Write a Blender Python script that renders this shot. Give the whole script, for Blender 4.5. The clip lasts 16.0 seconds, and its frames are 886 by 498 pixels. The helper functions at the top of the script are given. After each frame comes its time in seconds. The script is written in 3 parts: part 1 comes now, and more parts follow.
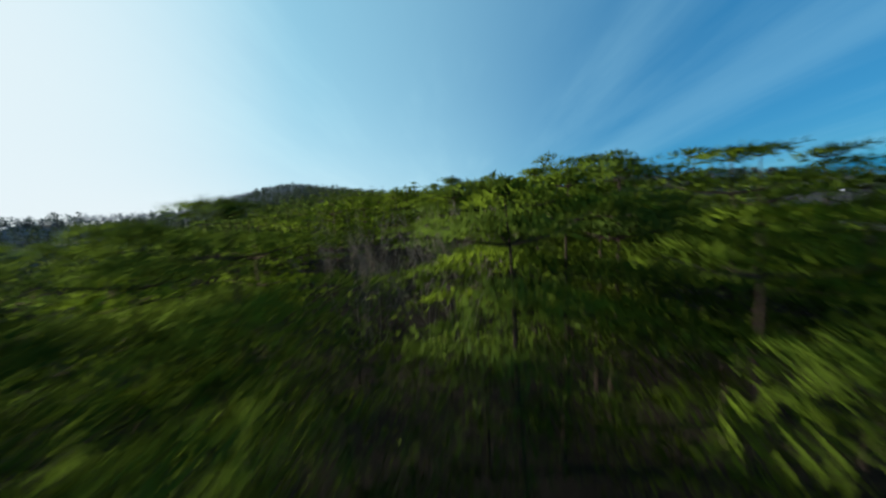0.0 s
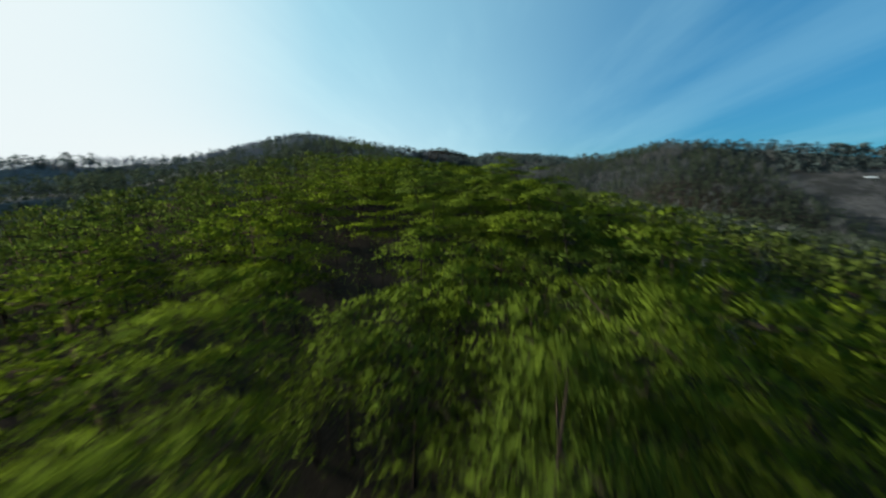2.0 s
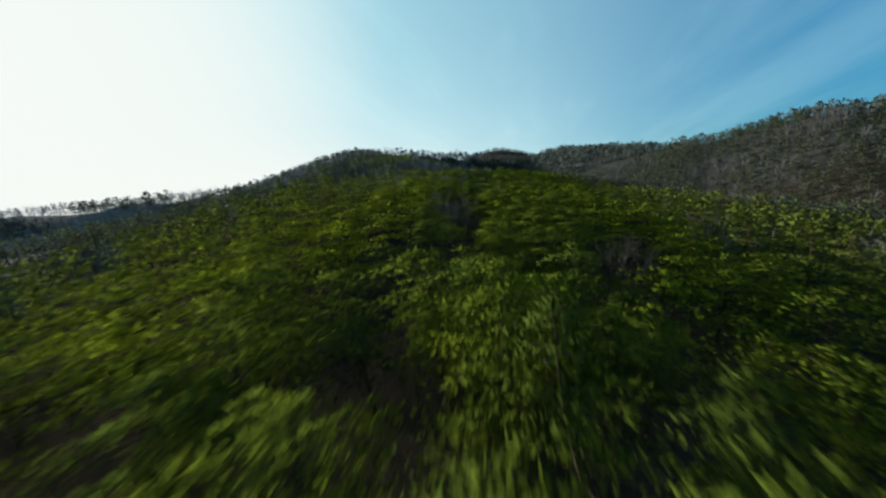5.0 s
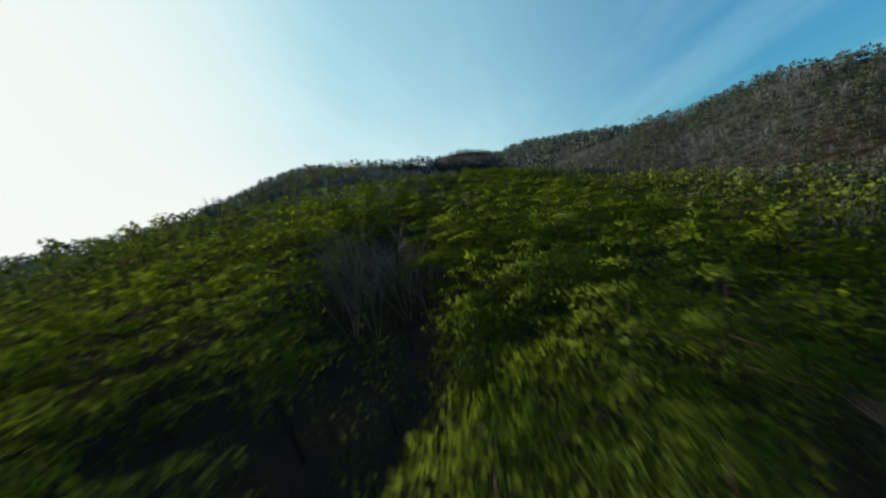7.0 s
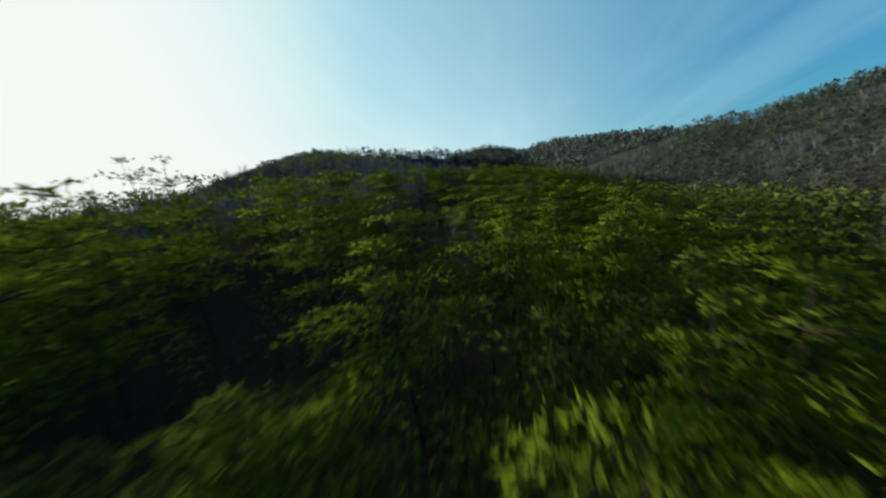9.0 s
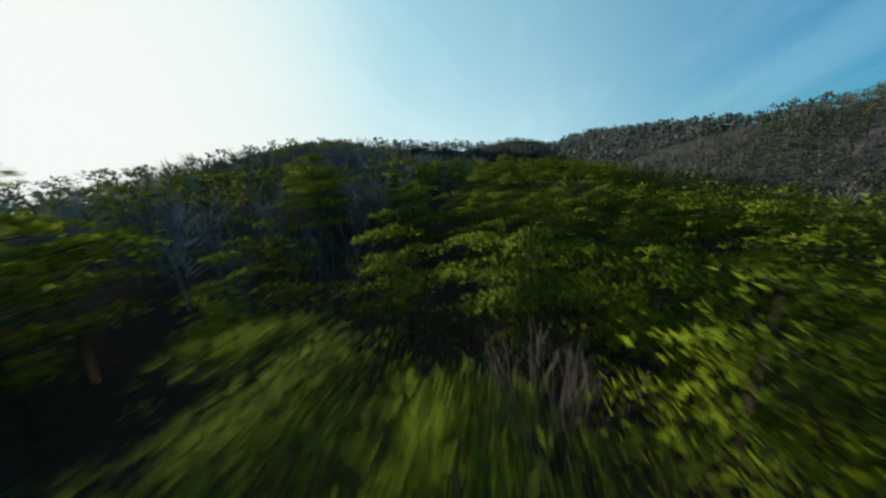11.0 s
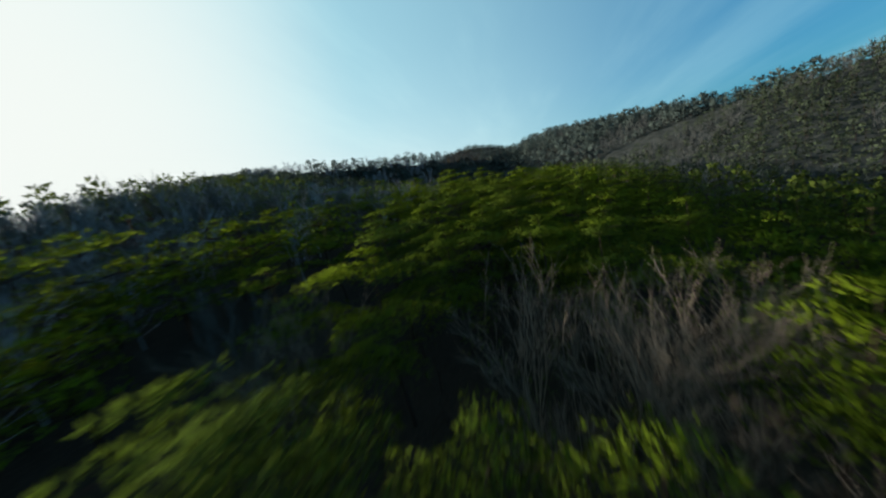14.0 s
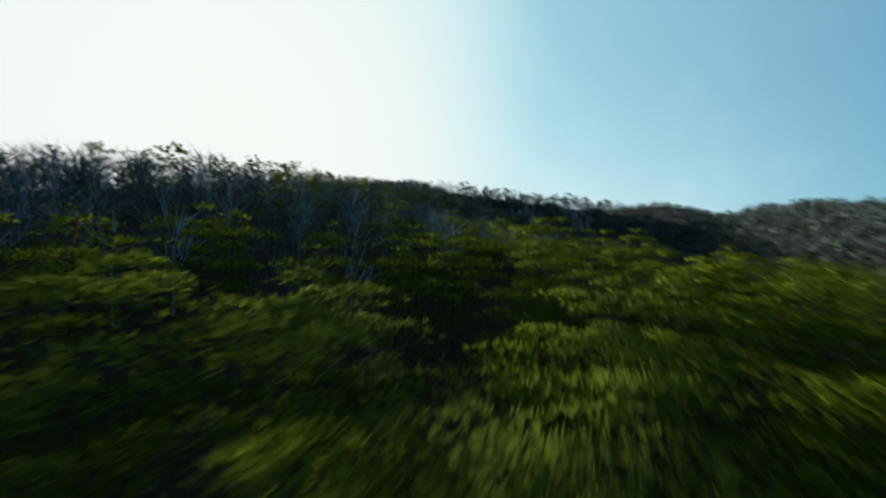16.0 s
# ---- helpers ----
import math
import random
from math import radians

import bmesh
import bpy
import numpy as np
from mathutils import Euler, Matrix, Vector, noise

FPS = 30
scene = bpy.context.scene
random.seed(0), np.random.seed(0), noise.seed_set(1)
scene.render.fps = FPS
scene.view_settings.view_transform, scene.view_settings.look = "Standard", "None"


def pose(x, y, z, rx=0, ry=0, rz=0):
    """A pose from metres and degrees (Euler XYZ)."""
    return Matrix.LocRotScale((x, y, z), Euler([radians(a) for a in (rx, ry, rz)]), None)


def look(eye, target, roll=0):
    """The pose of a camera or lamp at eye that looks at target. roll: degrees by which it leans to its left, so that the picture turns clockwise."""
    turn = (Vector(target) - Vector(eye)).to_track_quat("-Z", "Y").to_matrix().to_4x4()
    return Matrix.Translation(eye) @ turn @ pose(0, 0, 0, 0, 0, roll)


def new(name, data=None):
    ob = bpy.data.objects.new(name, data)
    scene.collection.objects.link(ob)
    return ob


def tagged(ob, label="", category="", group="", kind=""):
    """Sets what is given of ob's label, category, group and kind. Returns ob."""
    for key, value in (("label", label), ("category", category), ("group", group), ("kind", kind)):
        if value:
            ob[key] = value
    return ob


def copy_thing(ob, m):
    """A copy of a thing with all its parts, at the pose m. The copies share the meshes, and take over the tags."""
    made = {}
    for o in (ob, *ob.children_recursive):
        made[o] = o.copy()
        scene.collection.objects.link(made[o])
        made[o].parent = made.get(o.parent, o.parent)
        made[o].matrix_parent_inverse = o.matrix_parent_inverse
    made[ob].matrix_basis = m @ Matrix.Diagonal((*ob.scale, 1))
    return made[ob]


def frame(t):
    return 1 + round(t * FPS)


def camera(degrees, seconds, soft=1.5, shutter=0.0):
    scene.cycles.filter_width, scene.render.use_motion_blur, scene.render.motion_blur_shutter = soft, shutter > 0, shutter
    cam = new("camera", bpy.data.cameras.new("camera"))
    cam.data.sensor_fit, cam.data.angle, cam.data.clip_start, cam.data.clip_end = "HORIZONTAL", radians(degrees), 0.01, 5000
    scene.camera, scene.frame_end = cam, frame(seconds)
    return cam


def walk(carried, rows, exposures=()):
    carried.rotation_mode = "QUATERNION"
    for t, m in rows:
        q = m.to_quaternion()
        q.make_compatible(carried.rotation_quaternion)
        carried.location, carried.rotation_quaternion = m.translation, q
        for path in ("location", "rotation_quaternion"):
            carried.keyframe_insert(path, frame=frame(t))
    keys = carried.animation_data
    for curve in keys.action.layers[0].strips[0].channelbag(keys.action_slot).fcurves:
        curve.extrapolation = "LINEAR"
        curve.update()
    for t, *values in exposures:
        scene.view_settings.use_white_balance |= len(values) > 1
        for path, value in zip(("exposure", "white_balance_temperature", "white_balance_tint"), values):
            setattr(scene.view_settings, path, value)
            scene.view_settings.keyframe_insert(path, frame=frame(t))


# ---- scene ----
cam = camera(112.3, 16.0, soft=2.3, shutter=0.6)
PATH = [
    (0.0, pose(0.00, 0.00, 0.00, 85.08, 3.71, 1.29)),
    (0.5, pose(0.99, 5.66, 1.86, 82.00, 3.50, 0.00)),
    (1.0, pose(2.04, 11.33, 3.60, 78.92, 3.22, -1.28)),
    (1.5, pose(3.37, 16.92, 4.78, 77.72, 2.04, 0.41)),
    (2.0, pose(4.94, 22.53, 5.85, 77.14, 0.07, 6.62)),
    (2.5, pose(5.97, 28.28, 6.82, 77.23, -1.69, 15.07)),
    (3.0, pose(6.43, 34.12, 7.70, 78.15, -1.70, 19.27)),
    (3.5, pose(6.26, 39.99, 8.62, 78.36, -0.48, 20.23)),
    (4.0, pose(5.58, 45.87, 9.38, 77.93, 1.77, 19.68)),
    (4.5, pose(4.84, 51.76, 9.98, 77.99, 3.35, 18.67)),
    (5.0, pose(4.12, 57.68, 10.44, 78.05, 4.92, 17.66)),
    (5.5, pose(3.41, 63.62, 10.77, 78.10, 6.49, 16.65)),
    (6.0, pose(2.71, 69.56, 10.95, 78.16, 8.07, 15.63)),
    (6.5, pose(2.02, 75.52, 10.99, 78.22, 9.64, 14.61)),
    (7.0, pose(1.22, 81.46, 11.01, 78.34, 11.41, 11.74)),
    (7.5, pose(0.67, 87.44, 11.11, 78.59, 11.14, 11.16)),
    (8.0, pose(0.51, 93.43, 11.25, 78.53, 8.78, 12.48)),
    (8.5, pose(0.43, 99.40, 11.35, 78.26, 8.13, 14.12)),
    (9.0, pose(0.27, 105.38, 11.47, 77.98, 7.48, 15.77)),
    (9.5, pose(0.03, 111.37, 11.59, 77.71, 6.82, 17.41)),
    (10.0, pose(-0.29, 117.35, 11.71, 77.43, 6.16, 19.04)),
    (10.5, pose(-0.69, 123.31, 11.84, 77.15, 5.50, 20.68)),
    (11.0, pose(-1.44, 129.21, 11.91, 77.42, 6.57, 20.36)),
    (11.5, pose(-2.31, 135.11, 12.04, 78.16, 7.32, 19.87)),
    (12.0, pose(-3.01, 141.11, 12.36, 79.12, 7.79, 19.51)),
    (12.5, pose(-3.47, 147.15, 12.91, 79.31, 8.98, 18.46)),
    (13.0, pose(-3.57, 153.27, 13.52, 79.37, 10.96, 17.81)),
    (13.5, pose(-3.88, 159.32, 14.26, 79.04, 12.72, 15.65)),
    (14.0, pose(-4.22, 165.30, 14.90, 78.50, 12.91, 14.00)),
    (14.5, pose(-4.14, 171.25, 15.22, 77.58, 10.32, 15.25)),
    (15.0, pose(-3.78, 177.07, 15.13, 78.72, 5.78, 21.35)),
    (15.5, pose(-3.71, 182.84, 15.15, 82.24, 2.28, 30.56)),
    (16.0, pose(-4.16, 188.53, 15.61, 87.62, -2.10, 43.50)),
]
# the first seconds are a little darker and bluer
walk(cam, PATH, [(0.0, 1.06, 5900, 9), (1.5, 1.08, 5950, 9), (3.2, 1.15, 6500, 10), (16.0, 1.15, 6500, 10)])

# ---- light: late-winter sun from the side, thin cirrus ----
SUN_BEARING, SUN_HEIGHT = 79.0, 16.5
TO_SUN = Vector((-math.sin(radians(SUN_BEARING)) * math.cos(radians(SUN_HEIGHT)),
                 math.cos(radians(SUN_BEARING)) * math.cos(radians(SUN_HEIGHT)), math.sin(radians(SUN_HEIGHT))))


class Nodes:
    """Short calls for node trees."""

    def __init__(self, tree):
        self.tree = tree
        tree.nodes.clear()

    def add(self, kind, values=(), **props):
        n = self.tree.nodes.new(kind)
        for key, value in props.items():
            setattr(n, key, value)
        for slot, value in dict(values).items():
            if isinstance(value, bpy.types.NodeSocket):
                self.tree.links.new(value, n.inputs[slot])
            else:
                n.inputs[slot].default_value = value
        return n

    def math(self, op, a, b=0.0, clamp=False):
        return self.add("ShaderNodeMath", {0: a, 1: b}, operation=op, use_clamp=clamp).outputs[0]

    def mix(self, fac, a, b, blend="MIX"):
        return self.add("ShaderNodeMix", {0: fac, 6: a, 7: b}, data_type="RGBA", blend_type=blend).outputs[2]

    def ramp(self, fac, lo, hi):
        return self.add("ShaderNodeMapRange", {0: fac, 1: lo, 2: hi}, interpolation_type="SMOOTHSTEP").outputs[0]

    def noise(self, vector, scale, detail=4.0, rough=0.5):
        return self.add("ShaderNodeTexNoise", {"Vector": vector, "Scale": scale, "Detail": detail, "Roughness": rough}).outputs[0]


def make_world():
    world = bpy.data.worlds.new("sky")
    scene.world = world
    world.use_nodes = True
    n = Nodes(world.node_tree)
    way = n.add("ShaderNodeTexCoord").outputs["Generated"]
    sky = n.add("ShaderNodeTexSky", sky_type="NISHITA", sun_disc=False, sun_elevation=radians(SUN_HEIGHT),
                sun_rotation=radians(-SUN_BEARING), air_density=1.0, dust_density=0.6, ozone_density=2.0)
    blue = n.mix(0.55, n.mix(1.0, sky.outputs[0], SKY_TINT, "MULTIPLY"), AZURE)
    # thin bright haze round the sun, fading across the sky
    dot = n.add("ShaderNodeVectorMath", {0: way, 1: tuple(TO_SUN)}, operation="DOT_PRODUCT").outputs["Value"]
    core = n.ramp(dot, 0.60, 1.02)
    xyz = n.add("ShaderNodeSeparateXYZ", {0: way})
    up = n.math("MAXIMUM", xyz.outputs[2], 0.0)
    broad = n.math("POWER", n.add("ShaderNodeMapRange", {0: dot, 1: -0.34, 2: 0.90}).outputs[0], 1.6)
    # cirrus, drawn out along the ridge
    lift = n.math("ADD", up, 0.12)
    flat = n.add("ShaderNodeCombineXYZ", {0: n.math("DIVIDE", xyz.outputs[0], lift), 1: n.math("DIVIDE", xyz.outputs[1], lift)}).outputs[0]
    turned = n.add("ShaderNodeMapping", {0: flat, "Rotation": (0, 0, radians(-28)), "Scale": (0.9, 0.2, 1.0)}).outputs[0]
    streak = n.ramp(n.noise(turned, 0.9, 6.0, 0.6), 0.42, 0.72)
    veil = n.ramp(n.noise(flat, 0.3, 2.0, 0.5), 0.3, 0.75)
    low = n.math("POWER", n.math("SUBTRACT", 1.0, up, True), 5.0)
    cloud = n.math("ADD", n.math("MULTIPLY", streak, 0.52), n.math("MULTIPLY", veil, 0.10))
    cloud = n.math("MULTIPLY", cloud, n.math("ADD", broad, 0.18))
    rim = n.math("MULTIPLY", low, n.math("MULTIPLY", broad, LOW_HAZE))
    thin = n.math("SUBTRACT", 1.05, n.math("MULTIPLY", up, 0.4))
    haze = n.math("ADD", n.math("ADD", n.math("MULTIPLY", n.math("MULTIPLY", broad, HAZE), thin), cloud), rim)
    haze = n.math("SUBTRACT", 1.0, n.math("POWER", 0.13, haze))
    white = n.math("MULTIPLY", n.math("MULTIPLY", low, broad), 1.5, True)
    paint = n.mix(core, n.mix(haze, blue, n.mix(white, HAZE_COLOUR, CORE_COLOUR)), CORE_COLOUR)
    back = n.add("ShaderNodeBackground", {0: paint, 1: SKY_STRENGTH})
    n.tree.links.new(back.outputs[0], n.add("ShaderNodeOutputWorld").inputs[0])


SKY_STRENGTH = 0.054
SKY_TINT = (0.36, 0.95, 1.1, 1)
AZURE = (0.32, 2.0, 4.1, 1)
HAZE_COLOUR = (4.2, 7.1, 7.6, 1)
CORE_COLOUR = (7.65, 8.0, 7.65, 1)
HAZE, LOW_HAZE = 0.82, 1.3
make_world()
sun_data = bpy.data.lights.new("sun", "SUN")
sun_data.energy, sun_data.angle, sun_data.color = 5.0, radians(4.0), (1.0, 0.92, 0.75)
sun = new("sun", sun_data)
sun.matrix_world = look(TO_SUN * 300, (0, 0, 0))


# ---- materials ----
def material(name):
    m = bpy.data.materials.new(name)
    m.use_nodes = True
    return m, Nodes(m.node_tree)


def finish(n, colour, rough, spec=0.3, normal=None, through_light=None):
    values = {"Base Color": colour, "Roughness": rough, "Specular IOR Level": spec}
    if normal is not None:
        values["Normal"] = normal
    shader = n.add("ShaderNodeBsdfPrincipled", values).outputs[0]
    if through_light:
        thin = n.add("ShaderNodeBsdfTranslucent", {0: through_light[0]}).outputs[0]
        shader = n.add("ShaderNodeMixShader", {0: through_light[1], 1: shader, 2: thin}).outputs[0]
    n.tree.links.new(shader, n.add("ShaderNodeOutputMaterial").inputs[0])


def needles(name, dark, light, old, patch, grain, thin=0.05):
    """Pine needles: bunches of lighter shoots, the shaded gaps between put into the colour as dark speckle, each tree
    its own tone, here and there straw-coloured.
    """
    m, n = material(name)
    geo = n.add("ShaderNodeNewGeometry")
    pos = geo.outputs["Position"]
    tree = n.add("ShaderNodeObjectInfo").outputs["Random"]
    broad = n.ramp(n.noise(pos, patch, 2.0), 0.3, 0.7)
    fine = n.noise(pos, grain, 3.0, 0.65)
    tone = n.math("ADD", n.math("MULTIPLY", geo.outputs["Random Per Island"], 0.08), n.math("MULTIPLY", broad, 0.32))
    tone = n.math("ADD", tone, n.math("MULTIPLY", tree, 0.36))
    tone = n.math("ADD", tone, n.math("MULTIPLY", n.ramp(fine, 0.36, 0.68), 0.18), True)
    colour = n.mix(tone, dark, light)
    straw = n.ramp(n.noise(pos, 1.1, 2.0), 0.68, 0.8)
    colour = n.mix(n.math("MULTIPLY", straw, 0.25), colour, old)
    bump = n.add("ShaderNodeBump", {"Strength": 0.25, "Distance": 0.10, "Height": fine}).outputs[0]
    finish(n, colour, 1.0, 0.0, bump, (colour, thin))
    return m


def bark(name, a, b, scale):
    m, n = material(name)
    pos = n.add("ShaderNodeNewGeometry").outputs["Position"]
    isle = n.add("ShaderNodeNewGeometry").outputs["Random Per Island"]
    grain = n.noise(pos, scale, 5.0, 0.65)
    colour = n.mix(n.math("ADD", n.math("MULTIPLY", grain, 0.6), n.math("MULTIPLY", isle, 0.4)), a, b)
    bump = n.add("ShaderNodeBump", {"Strength": 0.5, "Distance": 0.03, "Height": grain}).outputs[0]
    finish(n, colour, 1.0, 0.0, bump)
    return m


def litter():
    """Forest floor: needle and leaf litter, soil, stones; dry grass in the open fields; far slopes tinted for haze."""
    m, n = material("forest_floor")
    pos = n.add("ShaderNodeNewGeometry").outputs["Position"]
    fine, mid, wide = n.noise(pos, 9.0, 6.0, 0.7), n.noise(pos, 0.9, 4.0, 0.6), n.noise(pos, 0.02, 3.0)
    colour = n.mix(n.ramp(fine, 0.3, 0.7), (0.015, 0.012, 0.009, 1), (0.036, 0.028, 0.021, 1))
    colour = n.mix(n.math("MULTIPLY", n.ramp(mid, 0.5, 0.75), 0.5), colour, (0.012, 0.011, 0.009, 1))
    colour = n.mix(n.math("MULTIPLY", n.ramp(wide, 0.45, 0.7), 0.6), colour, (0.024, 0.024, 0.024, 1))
    # floor of the valley side paled, haze put into its colour; winter fields across the valley
    xyz = n.add("ShaderNodeSeparateXYZ", {0: pos})
    valley_haze = n.mix(n.ramp(n.noise(pos, 0.25, 5.0, 0.65), 0.35, 0.65), (0.085, 0.080, 0.075, 1), (0.16, 0.148, 0.138, 1))
    colour = n.mix(n.math("MULTIPLY", n.ramp(xyz.outputs[0], -85, -115), n.math("SUBTRACT", 1.0, n.ramp(xyz.outputs[1], 300, 340))), colour, valley_haze)
    # the hill opposite greyed: air haze painted into the litter colour
    hill = n.math("MULTIPLY", n.ramp(xyz.outputs[1], 225, 255), n.ramp(xyz.outputs[0], 15, 45))
    hill_haze = n.mix(n.ramp(n.noise(pos, 0.3, 5.0, 0.65), 0.35, 0.65), (0.018, 0.021, 0.020, 1), (0.037, 0.040, 0.039, 1))
    colour = n.mix(hill, colour, hill_haze)
    field = n.math("MULTIPLY", n.ramp(xyz.outputs[0], 165, 190), n.math("SUBTRACT", 1.0, n.ramp(xyz.outputs[1], 232, 250)))
    plots = n.ramp(n.noise(pos, 0.06, 5.0, 0.6), 0.38, 0.62)
    grass = n.mix(plots, (0.030, 0.030, 0.030, 1), (0.066, 0.063, 0.062, 1))
    colour = n.mix(field, colour, n.mix(n.math("MULTIPLY", n.ramp(n.noise(pos, 0.5, 4.0, 0.7), 0.5, 0.62), 0.7), grass, (0.016, 0.019, 0.012, 1)))
    bump = n.add("ShaderNodeBump", {"Strength": 0.7, "Distance": 0.1, "Height": fine}).outputs[0]
    finish(n, colour, 1.0, 0.0, bump)
    return m


def sheeting():
    m, n = material("white_film")
    pos = n.add("ShaderNodeNewGeometry").outputs["Position"]
    colour = n.mix(n.noise(pos, 1.4, 4.0), (0.32, 0.34, 0.35, 1), (0.50, 0.52, 0.53, 1))
    finish(n, colour, 0.4, 0.4)
    return m


NEEDLES = needles("pine_needles", (0.036, 0.058, 0.015, 1), (0.094, 0.131, 0.005, 1), (0.085, 0.064, 0.020, 1), 0.22, 6.0, 0.22)
# darker copy of pine_needles: shade in and under the wood put into its colour
NEEDLES_SHADED = needles("pine_needles_shaded", (0.031, 0.045, 0.017, 1), (0.078, 0.103, 0.013, 1), (0.036, 0.026, 0.014, 1), 0.4, 8.0, 0.2)
# greyer needle copy for the slopes, air haze mixed into the colour
NEEDLES_HILL_HAZE = needles("pine_needles_hill_haze", (0.030, 0.042, 0.028, 1), (0.062, 0.078, 0.044, 1), (0.052, 0.048, 0.034, 1), 0.03, 1.6, 0.25)
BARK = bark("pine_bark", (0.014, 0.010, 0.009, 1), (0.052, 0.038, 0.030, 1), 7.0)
TWIG = bark("bare_twigs", (0.080, 0.064, 0.050, 1), (0.215, 0.176, 0.140, 1), 4.0)
TWIG_FAR = bark("bare_hill_twigs", (0.047, 0.050, 0.050, 1), (0.100, 0.104, 0.102, 1), 0.4)
# cooler, paler needle copy for the ridges: distance haze is in the base colour
NEEDLES_RIDGE_HAZE = needles("pine_needles_ridge_haze", (0.042, 0.058, 0.056, 1), (0.075, 0.095, 0.090, 1), (0.080, 0.076, 0.064, 1), 0.03, 0.8, 0.25)
# pale violet-grey twigs, the blue of the haze painted into them
TWIG_RIDGE_HAZE = bark("bare_ridge_twigs_haze", (0.12, 0.125, 0.14, 1), (0.22, 0.225, 0.245, 1), 0.4)
FLOOR = litter()
FILM = sheeting()

# ---- the land: canopy height from ridges (two ends, fall to the left and right, roundness) ----
NEAR_RIDGES = [
    (35.1, -42.3, -11.2, 6.7, 60.3, 9.4, 0.14, 0.53, 0),
    (-3.7, 47.1, 5.0, -32.5, 119.5, 14.8, 0.27, 0.55, 21),
    (-16.8, 159.4, 7.9, -16.7, 160.1, 12.0, 0.11, 0.18, 14),
    (-39.6, 122.0, 15.1, -40.4, 193.7, 14.2, 0.29, 0.19, 13),
    (-16.1, 214.8, 17.7, 33.1, 303.6, 10.9, 0.07, 0.33, 8),
    (-68.1, 206.4, 27.6, -82.3, 139.3, 17.1, 0.35, 0.29, 12),
    (6.6, 15.7, 2.5, 10.3, 32.6, 3.0, 0.80, 0.45, 9),
]
FAR_RIDGES = [
    (-70.4, 197.8, 26.7, -168.8, 324.6, 53.5, 0.34, 0.31, 20),
    (-160.7, 354.9, 32.6, -389.7, 107.9, 17.6, 0.49, 0.34, 6),
    (-110.2, 905.3, 98.7, -181.1, 936.5, 90.8, 0.33, 0.38, 35),
    (29.9, 502.5, 48.5, 103.9, 340.3, 28.2, 0.39, 0.39, 19),
    (115.8, 326.6, 29.4, 159.1, 308.6, 38.3, 0.26, 0.46, 23),
    (178.5, 286.6, 37.0, 412.1, 190.9, 8.8, 0.35, 0.48, 2),
    (-143.5, 308.0, 50.7, -2.8, 517.9, 42.1, 0.36, 0.67, 0),
]


def canopy(x, y):
    """The height of the tree tops over a place: ridges melted into one another."""
    x, y = np.asarray(x, float), np.asarray(y, float)
    heights = []
    for ax, ay, az, bx, by, bz, fall_left, fall_right, rounded in NEAR_RIDGES + FAR_RIDGES:
        dx, dy = bx - ax, by - ay
        long = math.hypot(dx, dy)
        s = np.clip(((x - ax) * dx + (y - ay) * dy) / long ** 2, 0, 1)
        right = 0.5 + 0.5 * np.tanh(((x - ax) * dy - (y - ay) * dx) / long / 6)
        fall = fall_left * (1 - right) + fall_right * right
        d = np.hypot(x - ax - s * dx, y - ay - s * dy)
        heights.append(az + s * (bz - az) - fall * (np.sqrt(d * d + rounded * rounded) - rounded))
    heights = np.array(heights + [np.full(x.shape, -46.0)])
    top = heights.max(0)
    return top + 1.5 * np.log(np.exp((heights - top) / 1.5).sum(0))


def waves(x, y, size, seed):
    """Smooth irregular ups and downs between about -1 and 1."""
    r = np.random.default_rng(seed)
    out = 0
    for k in range(7):
        a, ph, f = r.uniform(0, 6.28), r.uniform(0, 6.28), r.uniform(0.6, 1.8) * 6.28 / size
        out = out + np.sin((x * np.cos(a) + y * np.sin(a)) * f + ph)
    return out / 3.0


def open_field(x, y):
    """1 in the farmland on the far side of the valley, 0 in the woods."""
    return np.clip((x - 175) / 25, 0, 1) * np.clip((238 - y) / 20, 0, 1)


def middle(y):
    """The middle of the strip of wood along the spur."""
    return np.interp(y, [0, 30, 90, 130, 230], [1, 5, 0, -3, -8])


def roots(x, y):
    """The height from which trees of full size reach the canopy."""
    return canopy(x, y) - 7.6 + 0.35 * waves(x, y, 14, 3)


def land(x, y):
    """The ground: deep under the wood on the spur, closer below the dense low wood on the slopes, at the surface in the fields."""
    x, y = np.asarray(x, float), np.asarray(y, float)
    off = np.abs(x - middle(np.clip(y, 0, 230))) + np.clip(y - 230, 0, 60) + np.clip(-y, 0, 60)
    deep = np.interp(off, [9, 20, 45], [7.6, 6.0, 5.6])
    field = open_field(x, y)
    return canopy(x, y) - deep * (1 - field) - 1.0 * field + 0.35 * waves(x, y, 14, 3)


def spread(near, step, reach, count):
    """Coordinates from -reach to reach: even steps in the middle, growing outwards."""
    grow = np.geomspace(step, reach - near, count)
    return np.concatenate([-near - grow[::-1], np.arange(-near, near + 0.1, step), near + grow])


